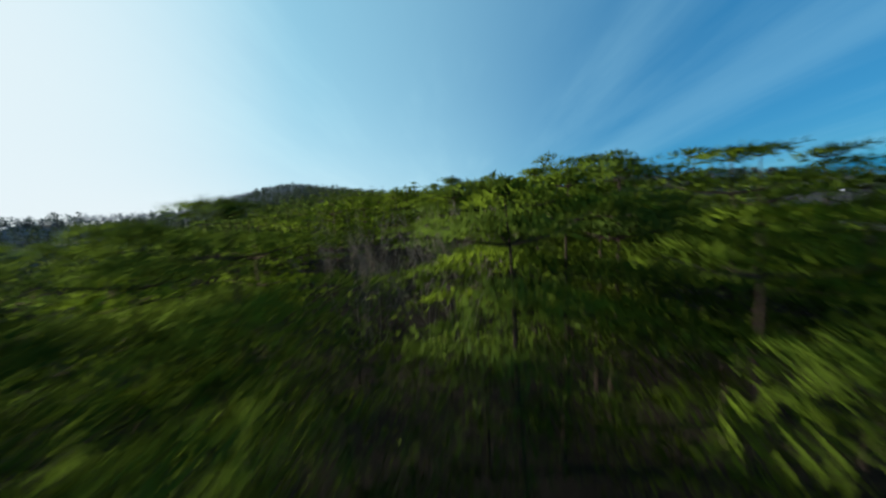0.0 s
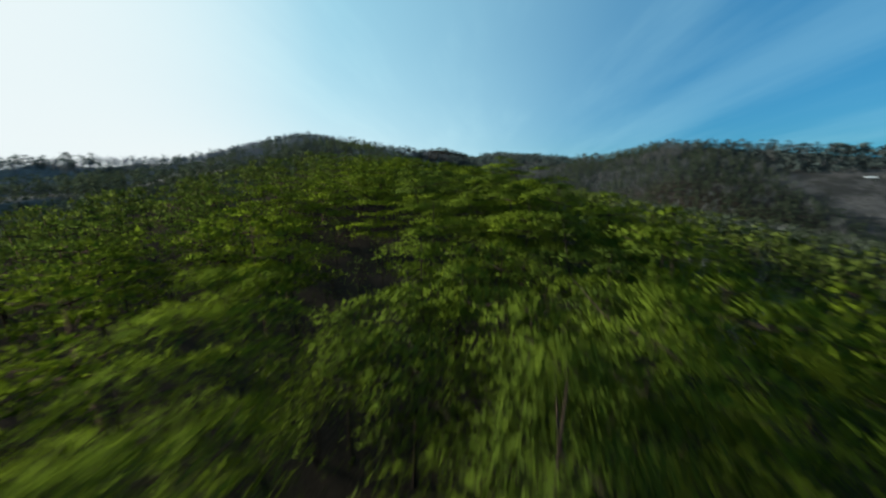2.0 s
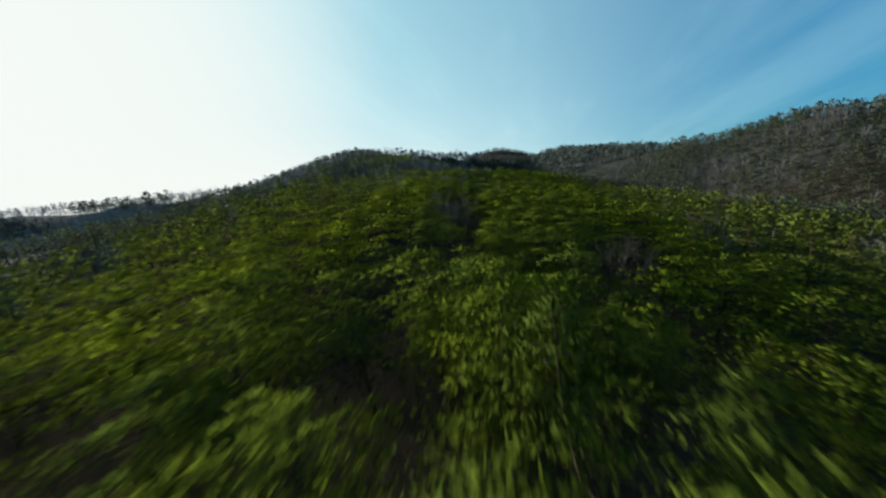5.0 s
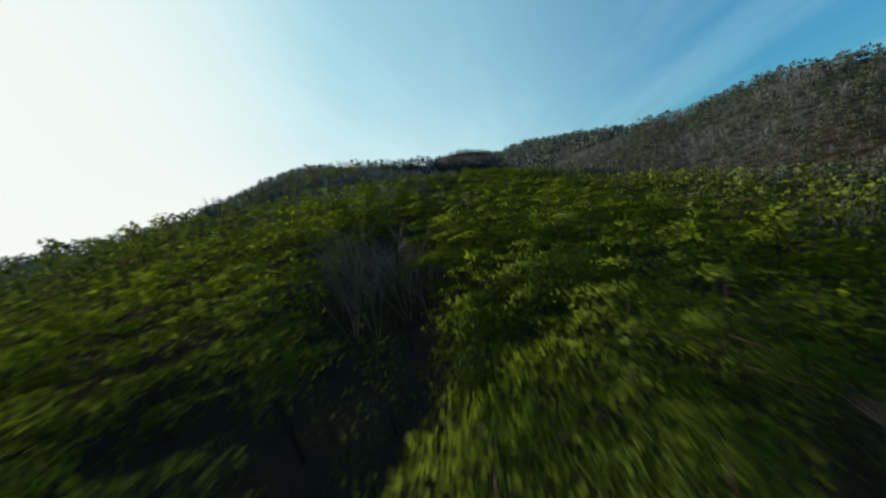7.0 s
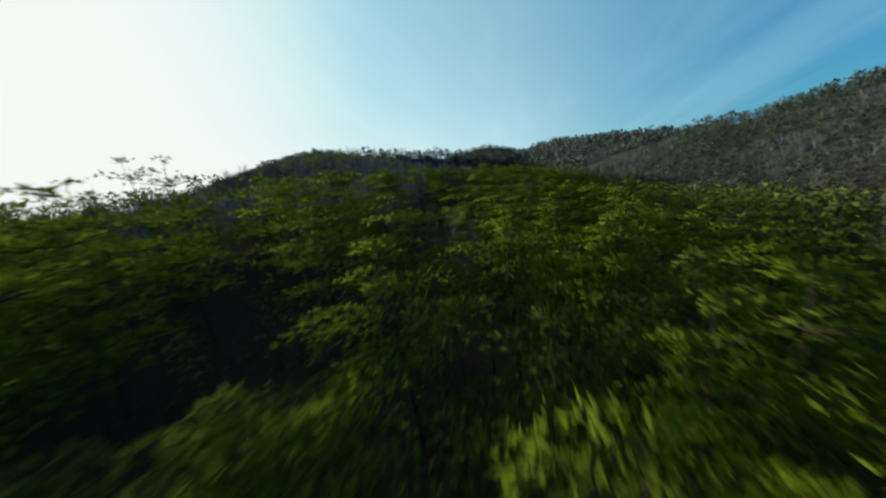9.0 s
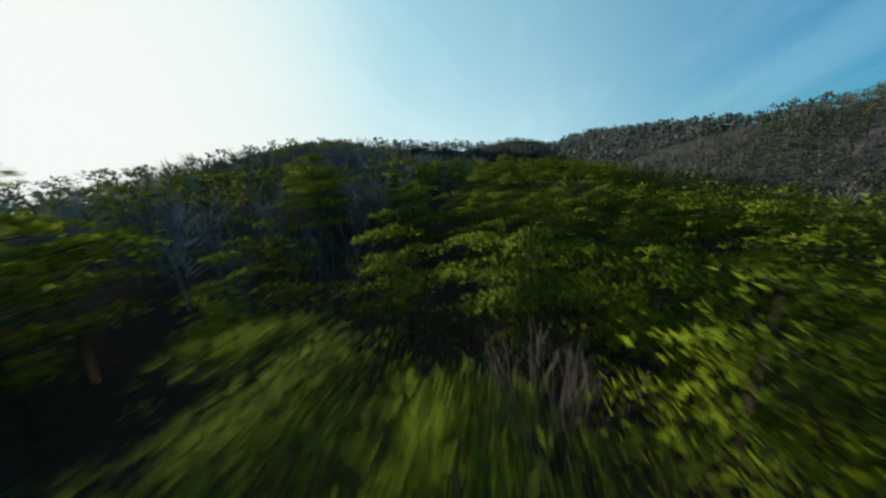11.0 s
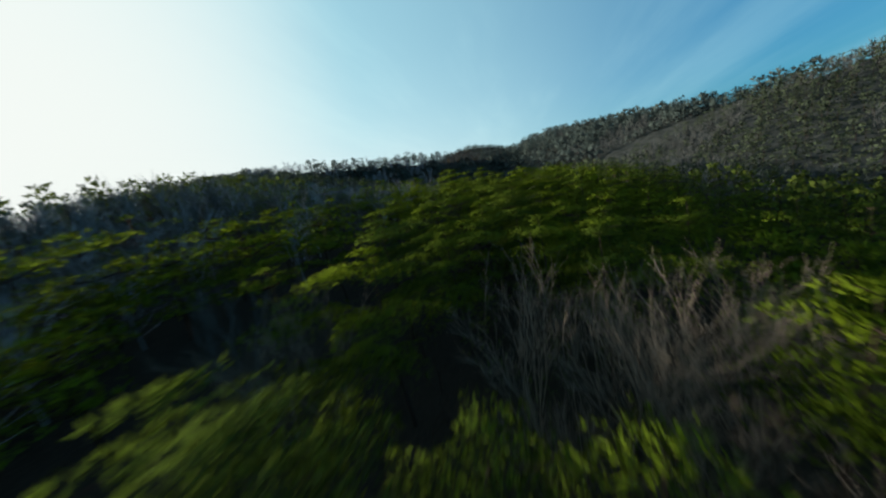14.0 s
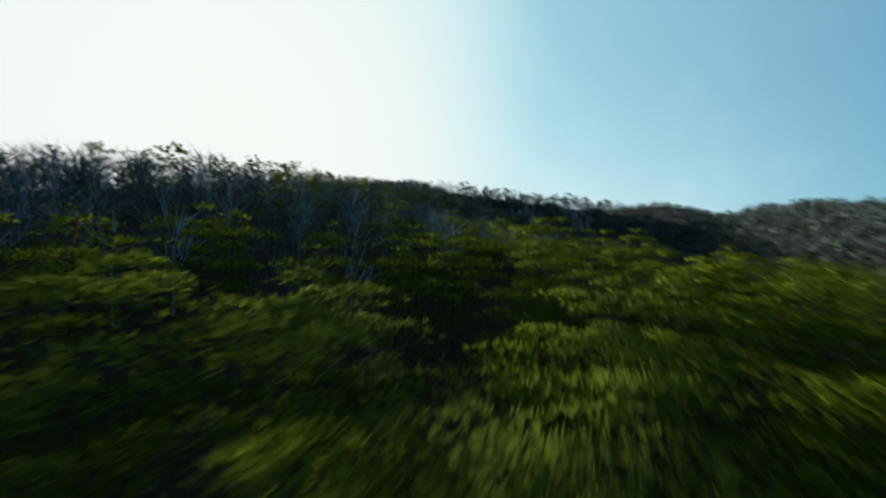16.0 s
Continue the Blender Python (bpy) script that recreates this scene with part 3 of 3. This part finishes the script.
def standing(x, y, z, turn, sxy, sz):
    return Matrix.Translation((x, y, z)) @ Matrix.Rotation(turn, 4, "Z") @ Matrix.Diagonal((sxy, sxy, sz, 1))


# the strip of wood under the flight: every pine a thing of its own
NEAR_HALF, NEAR_Y0, NEAR_Y1 = 9.4, -7.0, 226.0
x, y, luck, rng = scatter(11, -34, 34, NEAR_Y0, NEAR_Y1, 3.75)
set_x, set_y = np.array(CROWNS + [t[:2] for t in TALL]).T
free = ~thinned(x, y) & ~((x < middle(y) - 2.5) & (luck < 0.24 + 0.06 * np.clip((y - 60) / 20, 0, 1)))
x, y, luck = np.concatenate([set_x, x[free]]), np.concatenate([set_y, y[free]]), np.concatenate([set_x * 0 + 1, luck[free]])
off = np.abs(x - middle(y))
off[:len(set_x)] = 0
is_near = (off < NEAR_HALF) & (y > NEAR_Y0 + 2)
leafless = in_gap(x, y)
leafless[:len(set_x)] = False
pines = np.flatnonzero(is_near & ~leafless)
pines = pines[np.argsort(off[pines])][:280]
as_thing = np.zeros(len(x), bool)
as_thing[pines] = True
foot, size = stands(x, y, rng, -1.7, 0.5)
size[:len(set_x)] = (canopy(set_x, set_y) + 0.35 - foot[:len(set_x)]) / 8.0
size[len(CROWNS):len(set_x)] = [(t[2] - f) / 8.0 for t, f in zip(TALL, foot[len(CROWNS):])]
PINE_LABEL = "dense yellow-green pine with layered needle tufts on the ridge"
models, CLOSE = ([], []), 90
for k, i in enumerate(pines):
    wide = size[i] * rng.uniform(0.95, 1.12)
    m = standing(x[i], y[i], foot[i], rng.uniform(0, 6.28), wide, size[i])
    # the pines next to the flight line carry the most needles
    kind = 0 if k < CLOSE else 1
    if len(models[kind]) < 6:
        stem, crown = pine(40 + 10 * kind + k % 6, *((190, 2, 0.19, 0.045) if kind == 0 else (80, 2, 0.24, 0.074)), backing=0.05 if kind == 0 else 0.1)
        one = tree_thing("pine_tree", (("trunk", stem, [BARK]), ("crown", crown, [NEEDLES])), Matrix(), PINE_LABEL, "pine tree", "pines on the ridge")
        models[kind].append(one)
    else:
        one = copy_thing(models[kind][rng.integers(6)], Matrix())
    one.matrix_basis = m

# the leafless trees in its gaps
rg = np.random.default_rng(5)
shrubs = []
for gx, gy, gr in GAPS:
    for k in range(max(2, int(gr * gr * 0.75))):
        a, d = rg.uniform(0, 6.28), gr * math.sqrt(rg.random())
        px, py = gx + d * math.cos(a), gy + d * math.sin(a)
        pz = float(roots(px, py))
        s = (float(canopy(px, py)) + rg.uniform(-1.6, -0.2) - (2.0 if gr < 1.3 else 0.0) - pz) / 7.0
        m = standing(px, py, pz, rg.uniform(0, 6.28), s, s)
        if len(shrubs) < 4:
            stem, twig = bare(70 + len(shrubs), 4, 3, 4, 7.0, 0.027)
            one = tree_thing("bare_tree", (("trunk", stem, [TWIG]), ("crown", twig, [TWIG])), m,
                             "leafless grey deciduous tree with fine upright twigs among pines", "bare tree", "leafless trees among the pines")
        else:
            one = copy_thing(shrubs[len(shrubs) % 4], Matrix())
            one.matrix_basis = m
        shrubs.append(one)

# pines beside the strip
MID = [pine(80 + k, 25, 2, 0.30, 0.12, wood=1, backing=0.1) for k in range(5)]
MID_OUTER = [pine(86 + k, 16, 2, 0.32, 0.14, wood=1, whorls=4, low=0.35) for k in range(6)]
mx, my, luck, rng = scatter(21, -62, 58, -8, 262, 3.75)
off = np.abs(mx - middle(my))
keep = (off > NEAR_HALF) & (off < 36) & ~in_gap(mx, my) & ~thinned(mx, my) & ~((mx < middle(my)) & (luck > 0.84))
near_rest = ~as_thing & is_near & ~leafless
mx, my, luck = np.concatenate([mx[keep], x[near_rest]]), np.concatenate([my[keep], y[near_rest]]), np.concatenate([luck[keep], rng.random(near_rest.sum())])
keep = in_sight(mx, my, canopy(mx, my) + 1.0, 2.5)
mx, my, luck = mx[keep], my[keep], luck[keep]
is_bare = luck < leafless_share(mx, my)
BARE_MID = [bare(90 + k, 3, 2, 5, 7.0, 0.04) for k in range(4)]
px, py = mx[~is_bare], my[~is_bare]
foot, size = stands(px, py, rng, -1.8, 0.3)
# taller old pines along the shoulder on the sunny side
size = size + 0.11 * ((px < -18) & (py > 138) & (py < 178)) + 0.17 * ((px < -17) & (py > 122) & (py <= 140)) + 0.20 * ((px < -28) & (py > 143) & (py < 161))
for part_of, kinds in ((np.abs(px - middle(py)) < 21, MID), (np.abs(px - middle(py)) >= 21, MID_OUTER)):
    wood_of("pine_wood", kinds, px[part_of], py[part_of], foot[part_of], size[part_of], rng, (NEEDLES, BARK), "green pine wood covering the slopes beside the ridge", "pine wood")
px, py = mx[is_bare], my[is_bare]
foot, size = stands(px, py, rng, -0.9, 0.8)
wood_of("leafless_wood", BARE_MID, px, py, foot, size * 1.1, rng, (TWIG_FAR, TWIG_FAR), "grey leafless trees scattered through the pine wood", "bare trees")

# a fringe of leafless trees along the crest on the sunny side, twigs paled for haze
FRINGE = [broom(96 + k, 70, 7.2, 2.3, 0.035) for k in range(4)]
cx, cy, luck, rng = scatter(24, -60, -20, 128, 262, 3.7)
keep = in_sight(cx, cy, canopy(cx, cy) + 1.0, 2.5) & (luck < 0.6)
cx, cy = cx[keep], cy[keep]
foot, size = stands(cx, cy, rng, -0.8, 1.0)
wood_of("leafless_wood", FRINGE, cx, cy, foot, size * 1.1, rng, (TWIG_RIDGE_HAZE, TWIG_RIDGE_HAZE), "grey leafless trees along the crest of the ridge", "bare trees")

# low dark underwood below the pines of the ridge: seedling pines and leafless scrub
LOW_PINE = [layered_pine(180 + k, 4, 22, 0.38, 0.15, 2.3, 0.3) for k in range(4)]
SCRUB = [bare(190 + k, 3, 2, 3, 7.0, 0.05) for k in range(4)]
ux, uy, luck, rng = scatter(25, -14, 16, NEAR_Y0, 226, 2.5)
keep = np.abs(ux - middle(uy)) < 13
ux, uy, luck = ux[keep], uy[keep], luck[keep]
foot, size = stands(ux, uy, rng, -5.4, -3.0)
low_bare = luck < 0.4
wood_of("underwood", LOW_PINE, ux[~low_bare], uy[~low_bare], foot[~low_bare], size[~low_bare], rng, (NEEDLES_SHADED, BARK), "dark green seedling pines growing in the shade of the ridge", "young pines")
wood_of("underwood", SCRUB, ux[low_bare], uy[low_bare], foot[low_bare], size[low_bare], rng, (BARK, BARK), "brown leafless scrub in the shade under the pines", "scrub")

# young pines that fill the wood below its tops
YOUNG = [layered_pine(160 + k, 4, 14, 0.5, 0.3, 1.8, 0.25) for k in range(5)]
yx, yy, luck, rng = scatter(23, -58, 50, -6, 258, 4.1)
off = np.abs(yx - middle(yy))
keep = (off > 17) & (off < 37)
yx, yy = yx[keep], yy[keep]
keep = in_sight(yx, yy, canopy(yx, yy) - 1.0, 2.5)
yx, yy = yx[keep], yy[keep]
foot, size = stands(yx, yy, rng, -3.6, -2.0)
wood_of("young_pine_wood", YOUNG, yx, yy, foot, size, rng, (NEEDLES_SHADED, BARK), "dark low young pines filling the gaps of the wood", "young pines")

# the further slopes
FAR = [layered_pine(100 + k, 5, 9, 0.75, 0.5, 1.9, 0.25) for k in range(6)]
BARE_FAR = [broom(110 + k, 92, 7.2, 3.0, 0.075) for k in range(5)]
fx, fy, luck, rng = scatter(31, -190, 190, -30, 330, 4.3)
off = np.abs(fx - middle(np.clip(fy, 0, 262)))
keep = ((off >= 36) | (fy > 262)) & (np.hypot(fx, (fy - 120)) < 235) & ((open_field(fx, fy) < 0.5) | (luck < 0.6))
fx, fy, luck = fx[keep], fy[keep], luck[keep]
keep = in_sight(fx, fy, canopy(fx, fy))
fx, fy, luck = fx[keep], fy[keep], luck[keep]
is_bare = luck < leafless_share(fx, fy)
px, py = fx[~is_bare], fy[~is_bare]
foot, size = stands(px, py, rng, -1.5, 0.3)
beside = (np.abs(px - middle(np.clip(py, 0, 262))) < 62) & (py < 250)
for part_of, mat, label in ((beside, NEEDLES_SHADED, "green pine wood low on the sides of the ridge"), (~beside, NEEDLES_HILL_HAZE, "dark green pine wood on the further slopes")):
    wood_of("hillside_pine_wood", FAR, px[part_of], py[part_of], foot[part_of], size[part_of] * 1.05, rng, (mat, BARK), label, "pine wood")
px, py = fx[is_bare], fy[is_bare]
foot, size = stands(px, py, rng, -2.4, 1.1)
ux, uy, _, _ = scatter(33, -190, 190, 60, 330, 4.6)
keep = (np.abs(ux - middle(np.clip(uy, 0, 262))) >= 36) & (np.hypot(ux, (uy - 120)) < 235) & (open_field(ux, uy) < 0.5) & (leafless_share(ux, uy) > 0.3)
ux, uy = ux[keep], uy[keep]
keep = in_sight(ux, uy, canopy(ux, uy))
ux, uy = ux[keep], uy[keep]
ufoot, usize = stands(ux, uy, rng, -3.5, -0.8)
px, py, foot, size = np.concatenate([px, ux]), np.concatenate([py, uy]), np.concatenate([foot, ufoot]), np.concatenate([size, usize])
for side, mat, label in (((px > -120) | (py > 300), TWIG_FAR, "grey-brown leafless wood on the further slopes"), ((px <= -120) & (py <= 300), TWIG_RIDGE_HAZE, "leafless wood on the shaded slopes, painted violet-grey for haze")):
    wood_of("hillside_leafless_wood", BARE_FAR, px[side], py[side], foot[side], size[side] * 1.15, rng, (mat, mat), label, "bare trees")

# the skyline hills
SKY_PINE = [layered_pine(120 + k, 4, 7, 1.5, 1.0, 2.4, 0.2) for k in range(6)]
SKY_BARE = [broom(130 + k, 40, 7.2, 2.8, 0.13) for k in range(4)]
hx, hy, luck, rng = scatter(41, -470, 470, 0, 560, 4.4)
keep = (np.hypot(hx, (hy - 120)) >= 235) & ((open_field(hx, hy) < 0.5) | (luck < 0.5))
hx, hy, luck = hx[keep], hy[keep], luck[keep]
kx, ky, kluck, _ = scatter(42, -300, 0, 840, 1010, 9.0)
hx, hy, luck = np.concatenate([hx, kx]), np.concatenate([hy, ky]), np.concatenate([luck, kluck * 0.2 + 0.8])
keep = in_sight(hx, hy, canopy(hx, hy) + 1.0)
hx, hy, luck = hx[keep], hy[keep], luck[keep]
is_bare = luck < leafless_share(hx, hy)
px, py = hx[~is_bare], hy[~is_bare]
foot, size = stands(px, py, rng, -2.8, 1.0)
size = np.maximum(size, 0.4)
wood_of("distant_pine_wood", SKY_PINE, px, py, foot, size * 1.1, rng, (NEEDLES_RIDGE_HAZE, BARK), "dark pine wood along the distant ridges", "pine wood")
px, py = hx[is_bare], hy[is_bare]
foot, size = stands(px, py, rng, -1.2, 1.2)
size = np.maximum(size, 0.45)
for side, mat, label in ((px < -60, TWIG_RIDGE_HAZE, "leafless wood along the distant ridges, painted violet-grey for haze"), (px >= -60, TWIG_FAR, "grey leafless wood along the far hill")):
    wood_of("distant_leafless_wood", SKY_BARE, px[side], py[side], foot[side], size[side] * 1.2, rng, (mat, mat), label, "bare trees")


# ---- farm buildings across the valley ----
def greenhouse(px, py, length, width, height, turn):
    bm = bmesh.new()
    arc = [(width / 2 * math.cos(a), height * math.sin(a) ** 0.8) for a in np.linspace(0, math.pi, 11)]
    rows_ = [[bm.verts.new((ux, s, uz)) for ux, uz in arc] for s in np.linspace(-length / 2, length / 2, 6)]
    for a, b in zip(rows_, rows_[1:]):
        for k in range(10):
            bm.faces.new((a[k], a[k + 1], b[k + 1], b[k]))
    bm.faces.new(rows_[0])
    bm.faces.new(rows_[-1][::-1])
    me = bpy.data.meshes.new("greenhouse")
    bm.to_mesh(me)
    bm.free()
    me.materials.append(FILM)
    ob = tagged(new("greenhouse", me), "white plastic tunnel greenhouse in a field across the valley", "greenhouse", "greenhouses across the valley")
    ob.matrix_basis = standing(px, py, float(land(px, py)) - 0.3, radians(turn), 1, 1)


for spec in ((273, 208, 4.6, 2.9, 1.7, 35), (262, 206.5, 2.6, 2.3, 1.4, 35), (223, 220, 4, 1.6, 0.9, 60), (218, 167, 4, 2.6, 1.2, 20)):
    greenhouse(*spec)

# dark clumps of old pines that rise over the field
rc = np.random.default_rng(9)
field_pine = None
for cx, cy, n in ((250, 259, 4), (268, 251, 5)):
    for k in range(n):
        px, py = cx + rc.uniform(-6, 6), cy + rc.uniform(-5, 5)
        m = standing(px, py, float(land(px, py)), rc.uniform(0, 6.28), 1.25, rc.uniform(0.75, 0.95))
        if field_pine is None:
            wood, crown = layered_pine(150, 8, 30, 0.9, 0.6, 2.9, 0.15, 8.5)
            field_pine = tree_thing("pine_tree", (("trunk", wood, [BARK]), ("crown", crown, [NEEDLES_RIDGE_HAZE])), m,
                                    "dark round-headed old pine on the skyline across the valley", "pine tree", "old pines across the valley")
        else:
            copy_thing(field_pine, Matrix()).matrix_basis = m


# a far blue headland beyond the fields: backdrop whose emission imitates sunlit haze
def headland():
    m, n = material("headland_haze_glow")
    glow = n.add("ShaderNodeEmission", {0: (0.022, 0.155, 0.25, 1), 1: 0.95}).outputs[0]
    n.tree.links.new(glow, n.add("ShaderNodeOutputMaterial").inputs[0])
    bearing = np.radians(np.linspace(44, 75, 32))
    tall = np.interp(np.degrees(bearing), [44, 47, 51, 54, 58, 66, 75], [40, 215, 275, 305, 320, 330, 280]) + 4 * np.sin(bearing * 90)
    bx, by = 4200 * np.sin(bearing), 4200 * np.cos(bearing)
    verts = np.concatenate([np.stack([bx, by, 0 * bx - 200], 1), np.stack([bx, by, tall], 1), np.stack([bx * 1.05, by * 1.05, 0 * bx - 200], 1)])
    i = np.arange(31)
    tris = np.concatenate([np.stack([i + o, i + o + 1, i + o + 33], 1) for o in (0, 32)] + [np.stack([i + o, i + o + 33, i + o + 32], 1) for o in (0, 32)])
    tagged(new("backdrop", mesh_of("backdrop", verts, tris, [m])), "glowing teal-blue backdrop headland far beyond the fields, haze in its colour", "backdrop", kind="structure")


headland()
